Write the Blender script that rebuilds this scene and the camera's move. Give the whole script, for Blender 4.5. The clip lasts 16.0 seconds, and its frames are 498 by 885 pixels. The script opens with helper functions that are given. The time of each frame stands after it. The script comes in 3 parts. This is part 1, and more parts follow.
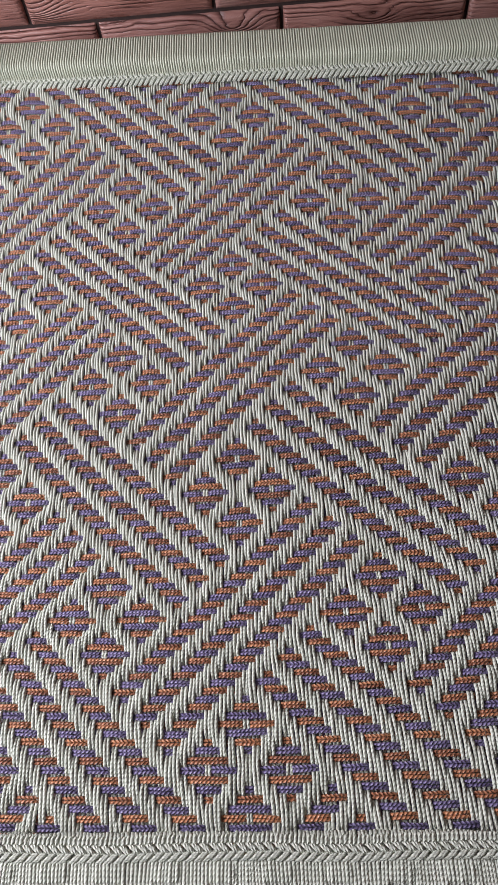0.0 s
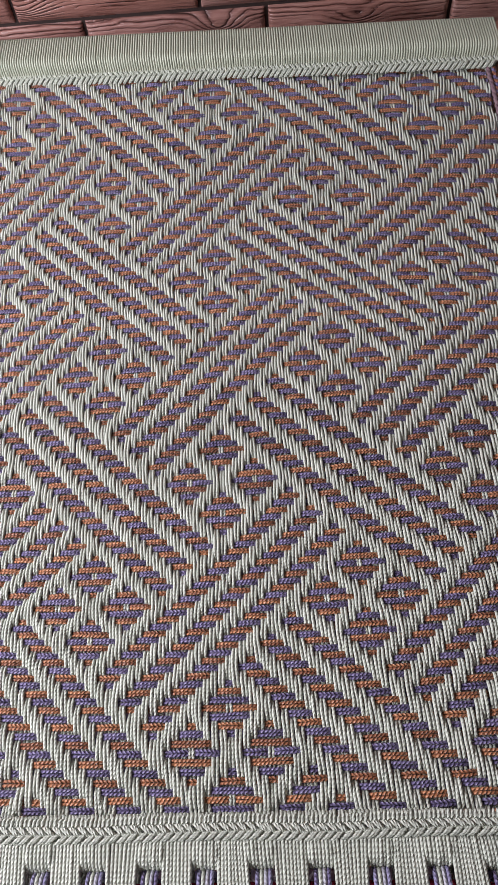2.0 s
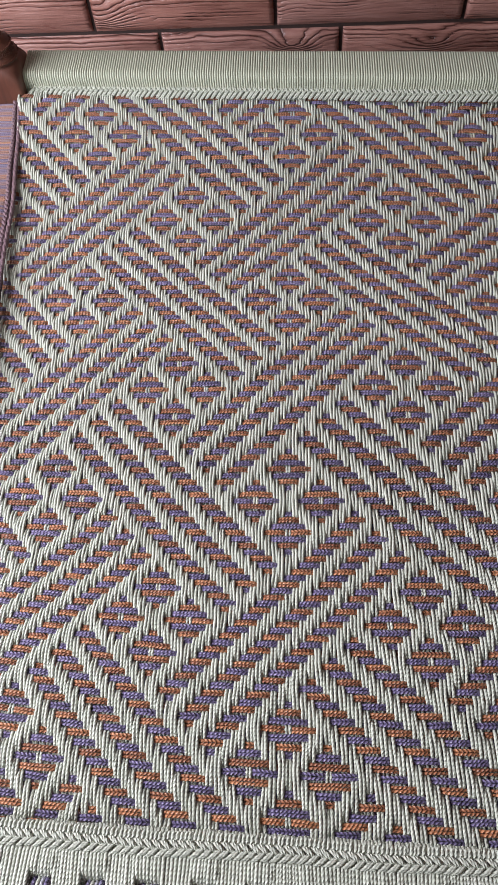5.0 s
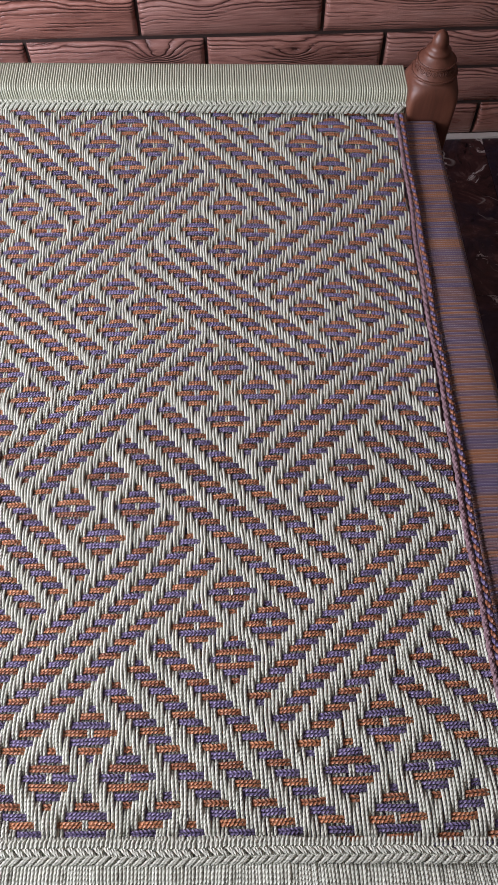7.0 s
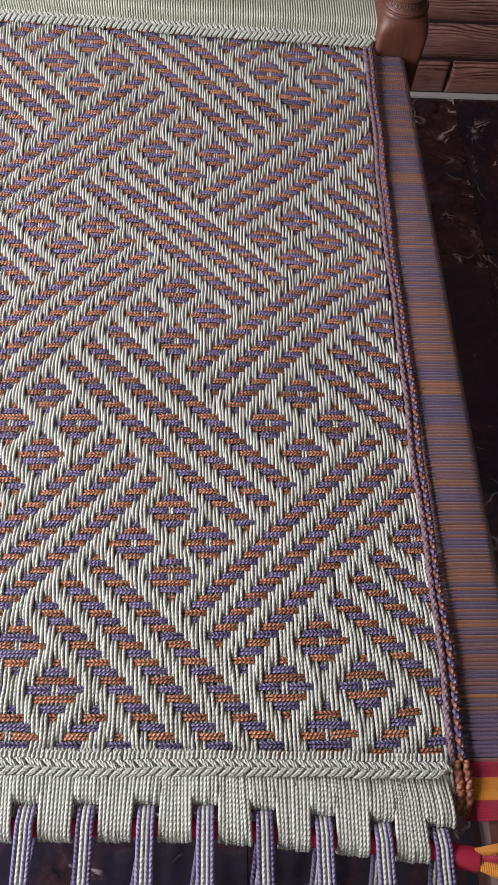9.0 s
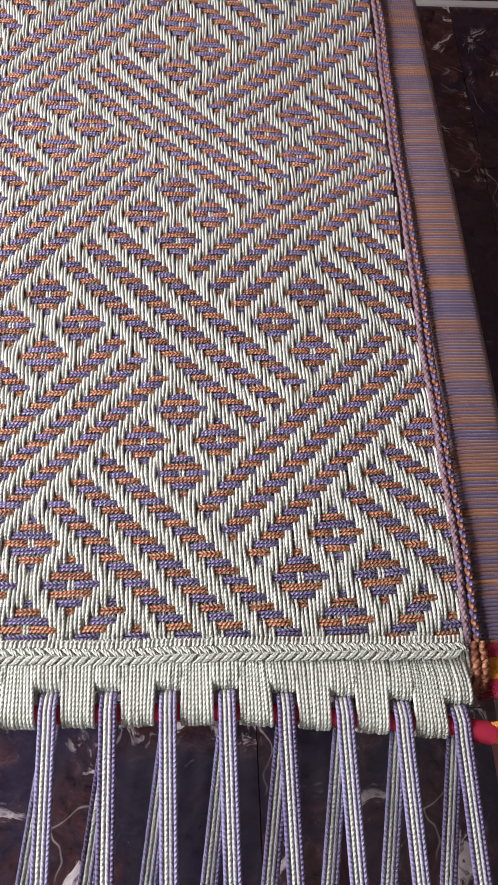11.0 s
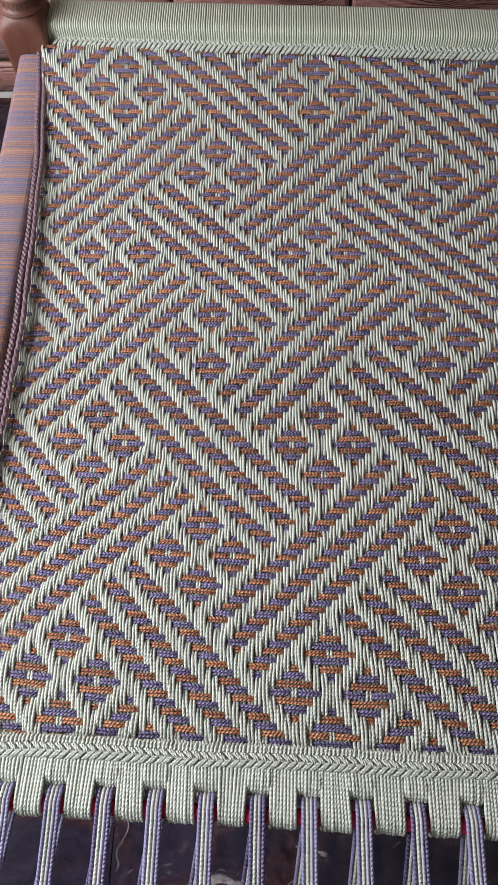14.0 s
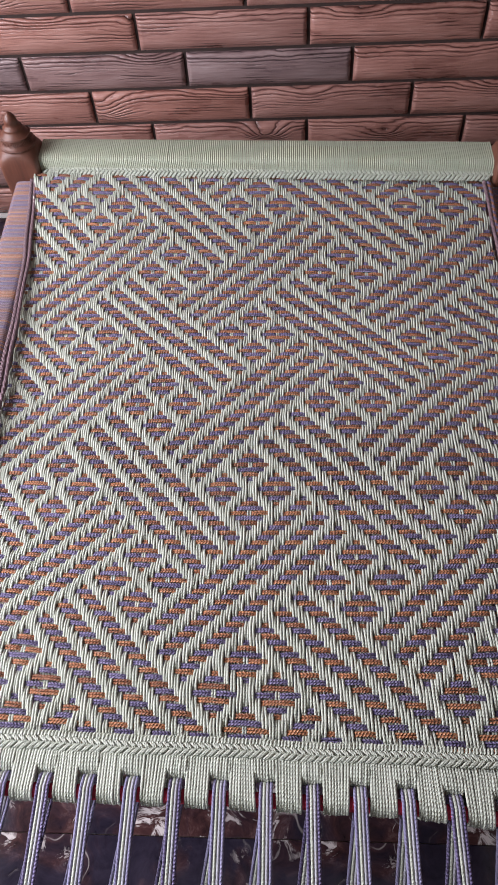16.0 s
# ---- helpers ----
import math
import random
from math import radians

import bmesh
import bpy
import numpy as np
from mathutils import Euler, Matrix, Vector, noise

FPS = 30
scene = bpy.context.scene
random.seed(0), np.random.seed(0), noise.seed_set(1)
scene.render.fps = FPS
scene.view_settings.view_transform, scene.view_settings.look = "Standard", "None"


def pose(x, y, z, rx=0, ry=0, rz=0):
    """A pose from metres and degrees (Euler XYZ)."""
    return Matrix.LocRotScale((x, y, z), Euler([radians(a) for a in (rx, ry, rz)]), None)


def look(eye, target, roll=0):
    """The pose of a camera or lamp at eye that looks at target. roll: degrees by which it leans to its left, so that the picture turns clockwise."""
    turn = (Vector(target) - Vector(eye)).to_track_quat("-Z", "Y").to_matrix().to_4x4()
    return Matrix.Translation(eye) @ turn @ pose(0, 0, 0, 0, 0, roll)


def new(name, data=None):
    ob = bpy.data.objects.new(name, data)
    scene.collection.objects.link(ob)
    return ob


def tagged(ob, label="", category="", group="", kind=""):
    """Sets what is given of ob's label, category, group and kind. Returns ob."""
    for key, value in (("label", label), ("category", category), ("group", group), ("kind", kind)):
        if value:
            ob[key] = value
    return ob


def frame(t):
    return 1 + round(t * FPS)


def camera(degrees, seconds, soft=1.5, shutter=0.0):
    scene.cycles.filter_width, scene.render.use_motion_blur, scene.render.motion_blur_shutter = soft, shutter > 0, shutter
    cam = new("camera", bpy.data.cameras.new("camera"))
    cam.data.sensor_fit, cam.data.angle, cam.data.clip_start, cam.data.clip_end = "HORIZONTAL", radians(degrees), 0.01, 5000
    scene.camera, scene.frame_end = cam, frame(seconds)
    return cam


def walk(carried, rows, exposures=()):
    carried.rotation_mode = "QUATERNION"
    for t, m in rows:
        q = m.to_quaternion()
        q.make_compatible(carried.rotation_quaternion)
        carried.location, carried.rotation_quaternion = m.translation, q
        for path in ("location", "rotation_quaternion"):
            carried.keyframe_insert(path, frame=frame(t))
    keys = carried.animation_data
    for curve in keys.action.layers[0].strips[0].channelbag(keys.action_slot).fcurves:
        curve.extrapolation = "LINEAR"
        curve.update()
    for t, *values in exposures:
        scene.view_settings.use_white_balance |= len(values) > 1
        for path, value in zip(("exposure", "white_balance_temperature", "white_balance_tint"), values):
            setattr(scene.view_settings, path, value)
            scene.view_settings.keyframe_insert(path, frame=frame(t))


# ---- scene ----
cam = camera(37.5, 16.0, soft=1.5, shutter=0.1)
PATH = [
    (0, (0.056, -0.038, 1.378), (-0.045, 0.877, -0.397), -9.0),
    (0.5, (0.061, -0.04, 1.379), (-0.032, 0.874, -0.398), -8.6),
    (1, (0.064, -0.044, 1.381), (-0.03, 0.869, -0.396), -8.6),
    (1.5, (0.062, -0.052, 1.387), (-0.013, 0.87, -0.387), -7.7),
    (2, (0.064, -0.055, 1.386), (-0.009, 0.859, -0.391), -7.6),
    (2.5, (0.055, -0.056, 1.393), (-0.038, 0.862, -0.382), -8.7),
    (3, (0.019, -0.058, 1.401), (-0.114, 0.853, -0.374), -9.6),
    (3.2, (0.007, -0.057, 1.403), (-0.152, 0.855, -0.369), -10.5),
    (4.2, (-0.035, -0.052, 1.401), (-0.225, 0.872, -0.367), -9.0),
    (5.3, (0.038, -0.045, 1.398), (-0.062, 0.895, -0.365), -5.9),
    (5.5, (0.06, -0.048, 1.4), (-0.018, 0.89, -0.365), -5.3),
    (6, (0.117, -0.054, 1.401), (0.067, 0.881, -0.366), -4.5),
    (6.5, (0.158, -0.054, 1.404), (0.14, 0.869, -0.37), -3.3),
    (7, (0.173, -0.053, 1.409), (0.182, 0.896, -0.351), -1.3),
    (7.5, (0.175, -0.053, 1.403), (0.182, 0.908, -0.351), -0.7),
    (8, (0.175, -0.074, 1.382), (0.223, 0.878, -0.377), 3.4),
    (8.5, (0.184, -0.096, 1.365), (0.25, 0.825, -0.409), 4.0),
    (8.7, (0.188, -0.099, 1.363), (0.273, 0.814, -0.414), 5.1),
    (9.75, (0.205, -0.136, 1.325), (0.325, 0.712, -0.485), 7.6),
    (10.8, (0.186, -0.154, 1.307), (0.353, 0.61, -0.533), 9.6),
    (11, (0.169, -0.154, 1.318), (0.31, 0.618, -0.522), 8.5),
    (11.5, (0.116, -0.15, 1.327), (0.226, 0.598, -0.524), 6.4),
    (11.7, (0.1, -0.145, 1.342), (0.163, 0.577, -0.522), 3.0),
    (12, (0.062, -0.145, 1.355), (0.069, 0.58, -0.51), 0.2),
    (12.5, (0.005, -0.138, 1.364), (0.0, 0.536, -0.519), -1.2),
    (13, (-0.043, -0.12, 1.39), (-0.113, 0.608, -0.471), -4.9),
    (13.5, (-0.084, -0.101, 1.421), (-0.183, 0.719, -0.4), -4.3),
    (14, (-0.064, -0.089, 1.43), (-0.141, 0.763, -0.378), -4.1),
    (14.5, (-0.036, -0.096, 1.439), (-0.108, 0.794, -0.351), -4.4),
    (15, (0.017, -0.098, 1.442), (-0.016, 0.803, -0.343), -3.5),
    (15.5, (0.06, -0.135, 1.468), (0.017, 0.823, -0.287), -3.9),
    (16, (0.059, -0.241, 1.536), (-0.057, 0.86, -0.129), -5.2),
]
walk(cam, [(t, look(eye, target, roll)) for t, eye, target, roll in PATH],
     [(0, -0.17, 6500, 13), (3.2, -0.13, 6500, 13), (5.5, -0.04, 6490, 10), (7, 0.05, 6550, 15), (8.7, 0.1, 6600, 15), (11, 0.54, 6600, 14), (11.5, 0.40, 6570, 13), (12, 0.26, 6550, 11), (12.6, 0.0, 6550, 11), (13.5, -0.17, 6500, 9), (14.5, -0.15, 6450, 6), (15.5, -0.03, 6480, 12), (16, -0.03, 6480, 11)])

# ---- light ----
world = bpy.data.worlds.new("world")
scene.world = world
world.use_nodes = True
_bg = world.node_tree.nodes["Background"]
_sky = world.node_tree.nodes.new("ShaderNodeTexSky")
_sky.sky_type = "NISHITA"
_sky.sun_disc = False
_sky.sun_elevation, _sky.sun_rotation = radians(40), radians(200)
world.node_tree.links.new(_sky.outputs["Color"], _bg.inputs["Color"])
_bg.inputs["Strength"].default_value = 0.1


def area_lamp(name, place, target, width, height, watts, colour):
    lamp = bpy.data.lights.new(name, "AREA")
    lamp.shape, lamp.size, lamp.size_y, lamp.energy, lamp.color = "RECTANGLE", width, height, watts, colour
    ob = new(name, lamp)
    ob.matrix_world = look(place, target)
    return ob


area_lamp("daylight_side", (-1.49, 0.20, 1.36), (-0.40, 0.20, 0.78), 1.8, 1.1, 74, (0.975, 0.955, 1.04))
# weak warm fill added from the front; no door is known there
area_lamp("front_fill", (-0.5, -2.92, 1.2), (-0.5, 0, 1.1), 1.2, 2.0, 2.5, (1.0, 0.92, 0.84))


# ---- materials ----
class Nodes:
    """A small helper round one node material."""

    def __init__(self, name):
        self.mat = bpy.data.materials.new(name)
        self.mat.use_nodes = True
        self.tree = self.mat.node_tree
        self.bsdf = self.tree.nodes["Principled BSDF"]

    def add(self, kind, props=(), **ins):
        n = self.tree.nodes.new(kind)
        for k, v in props:
            setattr(n, k, v)
        for k, v in ins.items():
            self.put(n.inputs[int(k[1:])] if k[0] == "i" and k[1:].isdigit() else n.inputs[k.replace("_", " ")], v)
        return n

    def put(self, socket, v):
        if isinstance(v, bpy.types.NodeSocket):
            self.tree.links.new(v, socket)
        else:
            socket.default_value = v

    def math(self, op, a, b=0.0, c=0.0):
        return self.add("ShaderNodeMath", (("operation", op),), i0=a, i1=b, i2=c).outputs[0]

    def mix(self, fac, a, b, blend="MIX"):
        n = self.add("ShaderNodeMix", (("data_type", "RGBA"), ("blend_type", blend)))
        self.put(n.inputs[0], fac)
        self.put(n.inputs[6], a if isinstance(a, bpy.types.NodeSocket) else (*a, 1.0))
        self.put(n.inputs[7], b if isinstance(b, bpy.types.NodeSocket) else (*b, 1.0))
        return n.outputs[2]

    def ramp(self, fac, stops):
        n = self.add("ShaderNodeValToRGB", i0=fac)
        e = n.color_ramp.elements
        while len(e) < len(stops):
            e.new(0.5)
        for el, (p, c) in zip(e, stops):
            el.position, el.color = p, (*c, 1.0) if len(c) == 3 else c
        return n.outputs[0]

    def noise(self, vec, scale, detail=3.0, rough=0.5, distort=0.0):
        return self.add("ShaderNodeTexNoise", Vector=vec, Scale=scale, Detail=detail, Roughness=rough, Distortion=distort).outputs[0]

    def coords(self, kind="Object"):
        return self.add("ShaderNodeTexCoord").outputs[kind]

    def mapped(self, vec, scale=(1, 1, 1), loc=(0, 0, 0)):
        return self.add("ShaderNodeMapping", Vector=vec, Scale=scale, Location=loc).outputs[0]

    def done(self, colour, rough, bump=None, strength=0.5, distance=0.002, **extra):
        self.put(self.bsdf.inputs["Base Color"], colour if isinstance(colour, bpy.types.NodeSocket) else (*colour, 1.0))
        self.put(self.bsdf.inputs["Roughness"], rough)
        if bump is not None:
            b = self.add("ShaderNodeBump", Strength=strength, Distance=distance, Height=bump)
            self.put(self.bsdf.inputs["Normal"], b.outputs[0])
        for k, v in extra.items():
            self.put(self.bsdf.inputs[k.replace("_", " ")], v)
        return self.mat


def cord_material(name, dark, light, lay=0.0042, sheen=0.08, rough=0.55, spread=0.25, twist=0.7, plies=3.0):
    """Twisted nylon cord: slanted plies along the tube, tone varied by cord and along it."""
    n = Nodes(name)
    uv = n.add("ShaderNodeSeparateXYZ", Vector=n.coords("UV"))
    phase = n.math("ADD", n.math("MULTIPLY", uv.outputs[0], plies), n.math("DIVIDE", uv.outputs[1], lay))
    ply = n.math("ABSOLUTE", n.math("SINE", n.math("MULTIPLY", phase, math.pi)))
    soft = n.noise(n.coords("Object"), 45.0, 3.0, 0.6)
    fibre = n.noise(n.coords("Object"), 1400.0, 2.0, 0.6)
    rnd = n.add("ShaderNodeObjectInfo").outputs["Random"]
    tone = n.math("ADD", n.math("MULTIPLY", soft, 0.7), n.math("MULTIPLY", n.math("SUBTRACT", rnd, 0.5), spread * 2))
    tone = n.math("ADD", tone, n.math("MULTIPLY", n.math("SUBTRACT", fibre, 0.5), 0.5))
    col = n.mix(n.math("ADD", tone, 0.1), dark, light)
    h = n.math("ADD", n.math("POWER", ply, 0.8), n.math("MULTIPLY", fibre, 0.2))
    return n.done(col, rough, h, twist, 0.0012, Sheen_Weight=sheen, Specular_IOR_Level=0.4)


GREEN = cord_material("sage_cord", (0.41, 0.44, 0.365), (0.59, 0.615, 0.53), rough=0.66, twist=0.55)
# darker copy of the sage cord: the head rail's dimness is in its colour
DIM_GREEN = cord_material("dim_sage_cord", (0.31, 0.34, 0.255), (0.50, 0.53, 0.415), lay=0.005, spread=0.05, twist=0.3)
PURPLE = cord_material("violet_cord", (0.095, 0.076, 0.16), (0.215, 0.180, 0.325), lay=0.0041, spread=0.35, rough=0.36, sheen=0.1, plies=2.0, twist=0.95)
ORANGE = cord_material("rust_cord", (0.235, 0.086, 0.044), (0.48, 0.205, 0.095), lay=0.0041, spread=0.5, rough=0.36, sheen=0.1, plies=2.0, twist=0.95)
LAVENDER = cord_material("lavender_cord", (0.30, 0.295, 0.34), (0.52, 0.52, 0.56), twist=0.5)
YELLOW = cord_material("golden_yarn", (0.55, 0.20, 0.02), (0.80, 0.34, 0.03), lay=0.002)
CRIMSON = cord_material("crimson_yarn", (0.28, 0.008, 0.03), (0.45, 0.015, 0.05), lay=0.0015)
MAROON = cord_material("plum_cord", (0.12, 0.070, 0.085), (0.24, 0.150, 0.170))
LILAC = cord_material("lilac_cord", (0.17, 0.155, 0.27), (0.34, 0.32, 0.48))


def wrap_material():
    """Rail winding: every turn violet or rust, in loose bands along the rail."""
    n = Nodes("rail_winding")
    obj = n.coords("Object")
    isl = n.add("ShaderNodeNewGeometry").outputs["Random Per Island"]
    along = n.add("ShaderNodeSeparateXYZ", Vector=obj).outputs[1]
    line = n.add("ShaderNodeCombineXYZ", Y=along).outputs[0]
    band = n.noise(line, 26.0, 5.0, 0.7)
    pick = n.math("ADD", n.math("MULTIPLY", n.math("SUBTRACT", band, 0.5), 1.3), n.math("ADD", n.math("MULTIPLY", isl, 0.55), 0.22))
    col = n.ramp(pick, [(0.0, (0.075, 0.066, 0.16)), (0.38, (0.12, 0.082, 0.135)), (0.50, (0.165, 0.090, 0.095)), (0.64, (0.22, 0.094, 0.058)), (0.95, (0.38, 0.155, 0.05))])
    uv = n.add("ShaderNodeSeparateXYZ", Vector=n.coords("UV"))
    phase = n.math("ADD", n.math("MULTIPLY", uv.outputs[0], 2.0), n.math("DIVIDE", uv.outputs[1], 0.0036))
    ply = n.math("ABSOLUTE", n.math("SINE", n.math("MULTIPLY", phase, math.pi)))
    return n.done(col, 0.40, ply, 0.5, 0.0008, Sheen_Weight=0.35)


WINDING = wrap_material()


def wood_material():
    n = Nodes("stained_wood")
    v = n.mapped(n.coords("Object"), (18, 18, 2.2))
    grain = n.noise(v, 4.0, 6.0, 0.6, 0.6)
    blot = n.noise(n.coords("Object"), 9.0, 3.0)
    col = n.ramp(n.math("ADD", n.math("MULTIPLY", grain, 0.7), n.math("MULTIPLY", blot, 0.35)),
                 [(0.25, (0.050, 0.018, 0.011)), (0.55, (0.115, 0.041, 0.025)), (0.85, (0.21, 0.085, 0.05))])
    return n.done(col, n.math("ADD", n.math("MULTIPLY", blot, 0.3), 0.30), grain, 0.4, 0.001)


WOOD = wood_material()


def plank_material():
    """Embossed wood-look panels: grooves along the upper edge and round the knots, streaks, tone changing from plank to plank."""
    n = Nodes("plank_panel")
    obj = n.coords("Object")
    rnd = n.add("ShaderNodeObjectInfo")
    shift = n.add("ShaderNodeCombineXYZ", X=n.math("MULTIPLY", rnd.outputs["Random"], 37.0), Z=n.math("MULTIPLY", rnd.outputs["Random"], 11.0)).outputs[0]
    vec = n.add("ShaderNodeVectorMath", (("operation", "ADD"),), i0=obj, i1=shift).outputs[0]
    vor = n.add("ShaderNodeTexVoronoi", (("feature", "SMOOTH_F1"),), Vector=n.mapped(vec, (4.2, 1, 9.0)), Scale=1.0, Randomness=0.9)
    knot = n.math("MAXIMUM", n.math("SUBTRACT", 1.0, n.math("MULTIPLY", vor.outputs["Distance"], 2.4)), 0.0)
    z = n.add("ShaderNodeSeparateXYZ", Vector=obj).outputs[2]
    wob = n.noise(n.mapped(vec, (5, 1, 22)), 1.0, 4.0, 0.6, 0.6)
    rings = n.math("ADD", n.math("MULTIPLY", z, 330.0), n.math("ADD", n.math("MULTIPLY", wob, 8.0), n.math("MULTIPLY", n.math("POWER", knot, 1.5), 17.0)))
    groove = n.math("SUBTRACT", 1.0, n.math("POWER", n.math("ABSOLUTE", n.math("SINE", rings)), 0.36))
    # deep near the upper edge and the knots, faint elsewhere
    upper = n.ramp(n.math("ADD", n.math("MULTIPLY", z, 10.0), n.math("MULTIPLY", wob, 0.35)), [(0.30, (0, 0, 0)), (0.52, (1, 1, 1))])
    patch = n.ramp(n.noise(n.mapped(vec, (6, 1, 30)), 1.0, 3.0), [(0.52, (0.10, 0.10, 0.10)), (0.64, (0.85, 0.85, 0.85))])
    depth = n.math("MAXIMUM", n.math("MAXIMUM", upper, patch), n.ramp(knot, [(0.25, (0, 0, 0)), (0.5, (1, 1, 1))]))
    groove = n.math("MULTIPLY", groove, depth)
    fine = n.noise(n.mapped(vec, (11, 1, 300)), 1.0, 4.0, 0.65)
    broad = n.noise(n.mapped(vec, (4, 1, 14)), 1.0, 4.0, 0.6)
    t = n.math("ADD", n.math("MULTIPLY", fine, 0.40), n.math("ADD", n.math("MULTIPLY", broad, 0.62), n.math("MULTIPLY", groove, -0.40)))
    warm = n.ramp(t, [(0.08, (0.060, 0.024, 0.019)), (0.34, (0.21, 0.088, 0.068)), (0.50, (0.40, 0.185, 0.145)), (0.70, (0.58, 0.33, 0.275))])
    grey = n.ramp(t, [(0.08, (0.032, 0.020, 0.022)), (0.34, (0.13, 0.088, 0.092)), (0.50, (0.26, 0.185, 0.185)), (0.72, (0.42, 0.33, 0.32))])
    col = n.mix(n.add("ShaderNodeSeparateColor", i0=rnd.outputs["Color"]).outputs[0], warm, grey)
    bump = n.math("ADD", n.math("MULTIPLY", groove, -1.0), n.math("ADD", n.math("MULTIPLY", fine, 0.35), n.math("MULTIPLY", broad, 0.5)))
    return n.done(col, n.math("ADD", n.math("MULTIPLY", broad, 0.25), 0.17), bump, 1.0, 0.005, Specular_IOR_Level=0.5)


PLANK = plank_material()


def simple(name, dark, light, scale, rough, bump=0.3):
    n = Nodes(name)
    t = n.noise(n.coords("Object"), scale, 5.0, 0.6)
    f = n.noise(n.coords("Object"), scale * 14, 3.0, 0.6)
    return n.done(n.mix(n.math("ADD", n.math("MULTIPLY", t, 0.7), n.math("MULTIPLY", f, 0.3)), dark, light), rough, f, bump, 0.001)


GROUT = simple("dark_joint", (0.022, 0.012, 0.010), (0.050, 0.030, 0.025), 12, 0.8)
# tone chosen for the unseen walls, to dim and warm the bounced light
PAINT = simple("tan_paint", (0.13, 0.092, 0.068), (0.18, 0.130, 0.098), 3, 0.7)
CEILING = simple("white_paint", (0.58, 0.56, 0.53), (0.66, 0.64, 0.61), 3, 0.8)
RED = simple("red_cloth", (0.30, 0.008, 0.03), (0.46, 0.016, 0.05), 60, 0.75)


def marble_material():
    n = Nodes("dark_marble")
    p = n.coords("Object")
    warp = n.add("ShaderNodeTexNoise", Vector=p, Scale=2.6, Detail=4.0).outputs[1]
    w = n.add("ShaderNodeVectorMath", (("operation", "MULTIPLY_ADD"),), i0=warp, i1=(0.5, 0.5, 0.5), i2=p).outputs[0]
    patch = n.noise(w, 3.1, 8.0, 0.62, 0.5)
    red = n.ramp(patch, [(0.46, (0, 0, 0)), (0.58, (1, 1, 1))])
    mott = n.noise(w, 26.0, 6.0, 0.7)
    # dark stone, its colour tinted bluish for the room's reflection in the polish
    base = n.ramp(mott, [(0.3, (0.011, 0.009, 0.017)), (0.7, (0.030, 0.024, 0.040))])
    brown = n.ramp(mott, [(0.32, (0.014, 0.008, 0.010)), (0.55, (0.055, 0.024, 0.024)), (0.80, (0.20, 0.12, 0.115))])
    col = n.mix(red, base, brown)
    vein = n.add("ShaderNodeTexVoronoi", (("feature", "DISTANCE_TO_EDGE"),), Vector=w, Scale=4.6).outputs["Distance"]
    gate = n.ramp(n.noise(p, 4.0, 4.0, 0.6), [(0.50, (0, 0, 0)), (0.62, (1, 1, 1))])
    thin = n.ramp(vein, [(0.0, (1, 1, 1)), (0.012, (0, 0, 0))])
    col = n.mix(n.math("MULTIPLY", thin, gate), col, (0.38, 0.34, 0.33))
    chip = n.noise(w, 11.0, 6.0, 0.7, 0.8)
    chips = n.math("MULTIPLY", n.ramp(chip, [(0.58, (0, 0, 0)), (0.62, (1, 1, 1))]), red)
    col = n.mix(chips, col, (0.55, 0.50, 0.49))
    return n.done(col, n.math("ADD", 0.07, n.math("MULTIPLY", mott, 0.06)), None, Specular_IOR_Level=0.5)


MARBLE = marble_material()


# ---- mesh helpers ----
def mesh_from(name, verts, quads, uv=None, smooth=True):
    """A mesh from arrays of places and four-cornered faces."""
    me = bpy.data.meshes.new(name)
    verts, quads = np.asarray(verts, np.float32), np.asarray(quads, np.int32)
    me.vertices.add(len(verts))
    me.vertices.foreach_set("co", verts.ravel())
    me.loops.add(quads.size)
    me.loops.foreach_set("vertex_index", quads.ravel())
    me.polygons.add(len(quads))
    me.polygons.foreach_set("loop_start", np.arange(0, quads.size, 4, dtype=np.int32))
    me.polygons.foreach_set("use_smooth", np.full(len(quads), smooth))
    if uv is not None:
        layer = me.uv_layers.new(name="UVMap")
        layer.data.foreach_set("uv", np.asarray(uv, np.float32).ravel())
    me.update(calc_edges=True)
    me.validate()
    return me


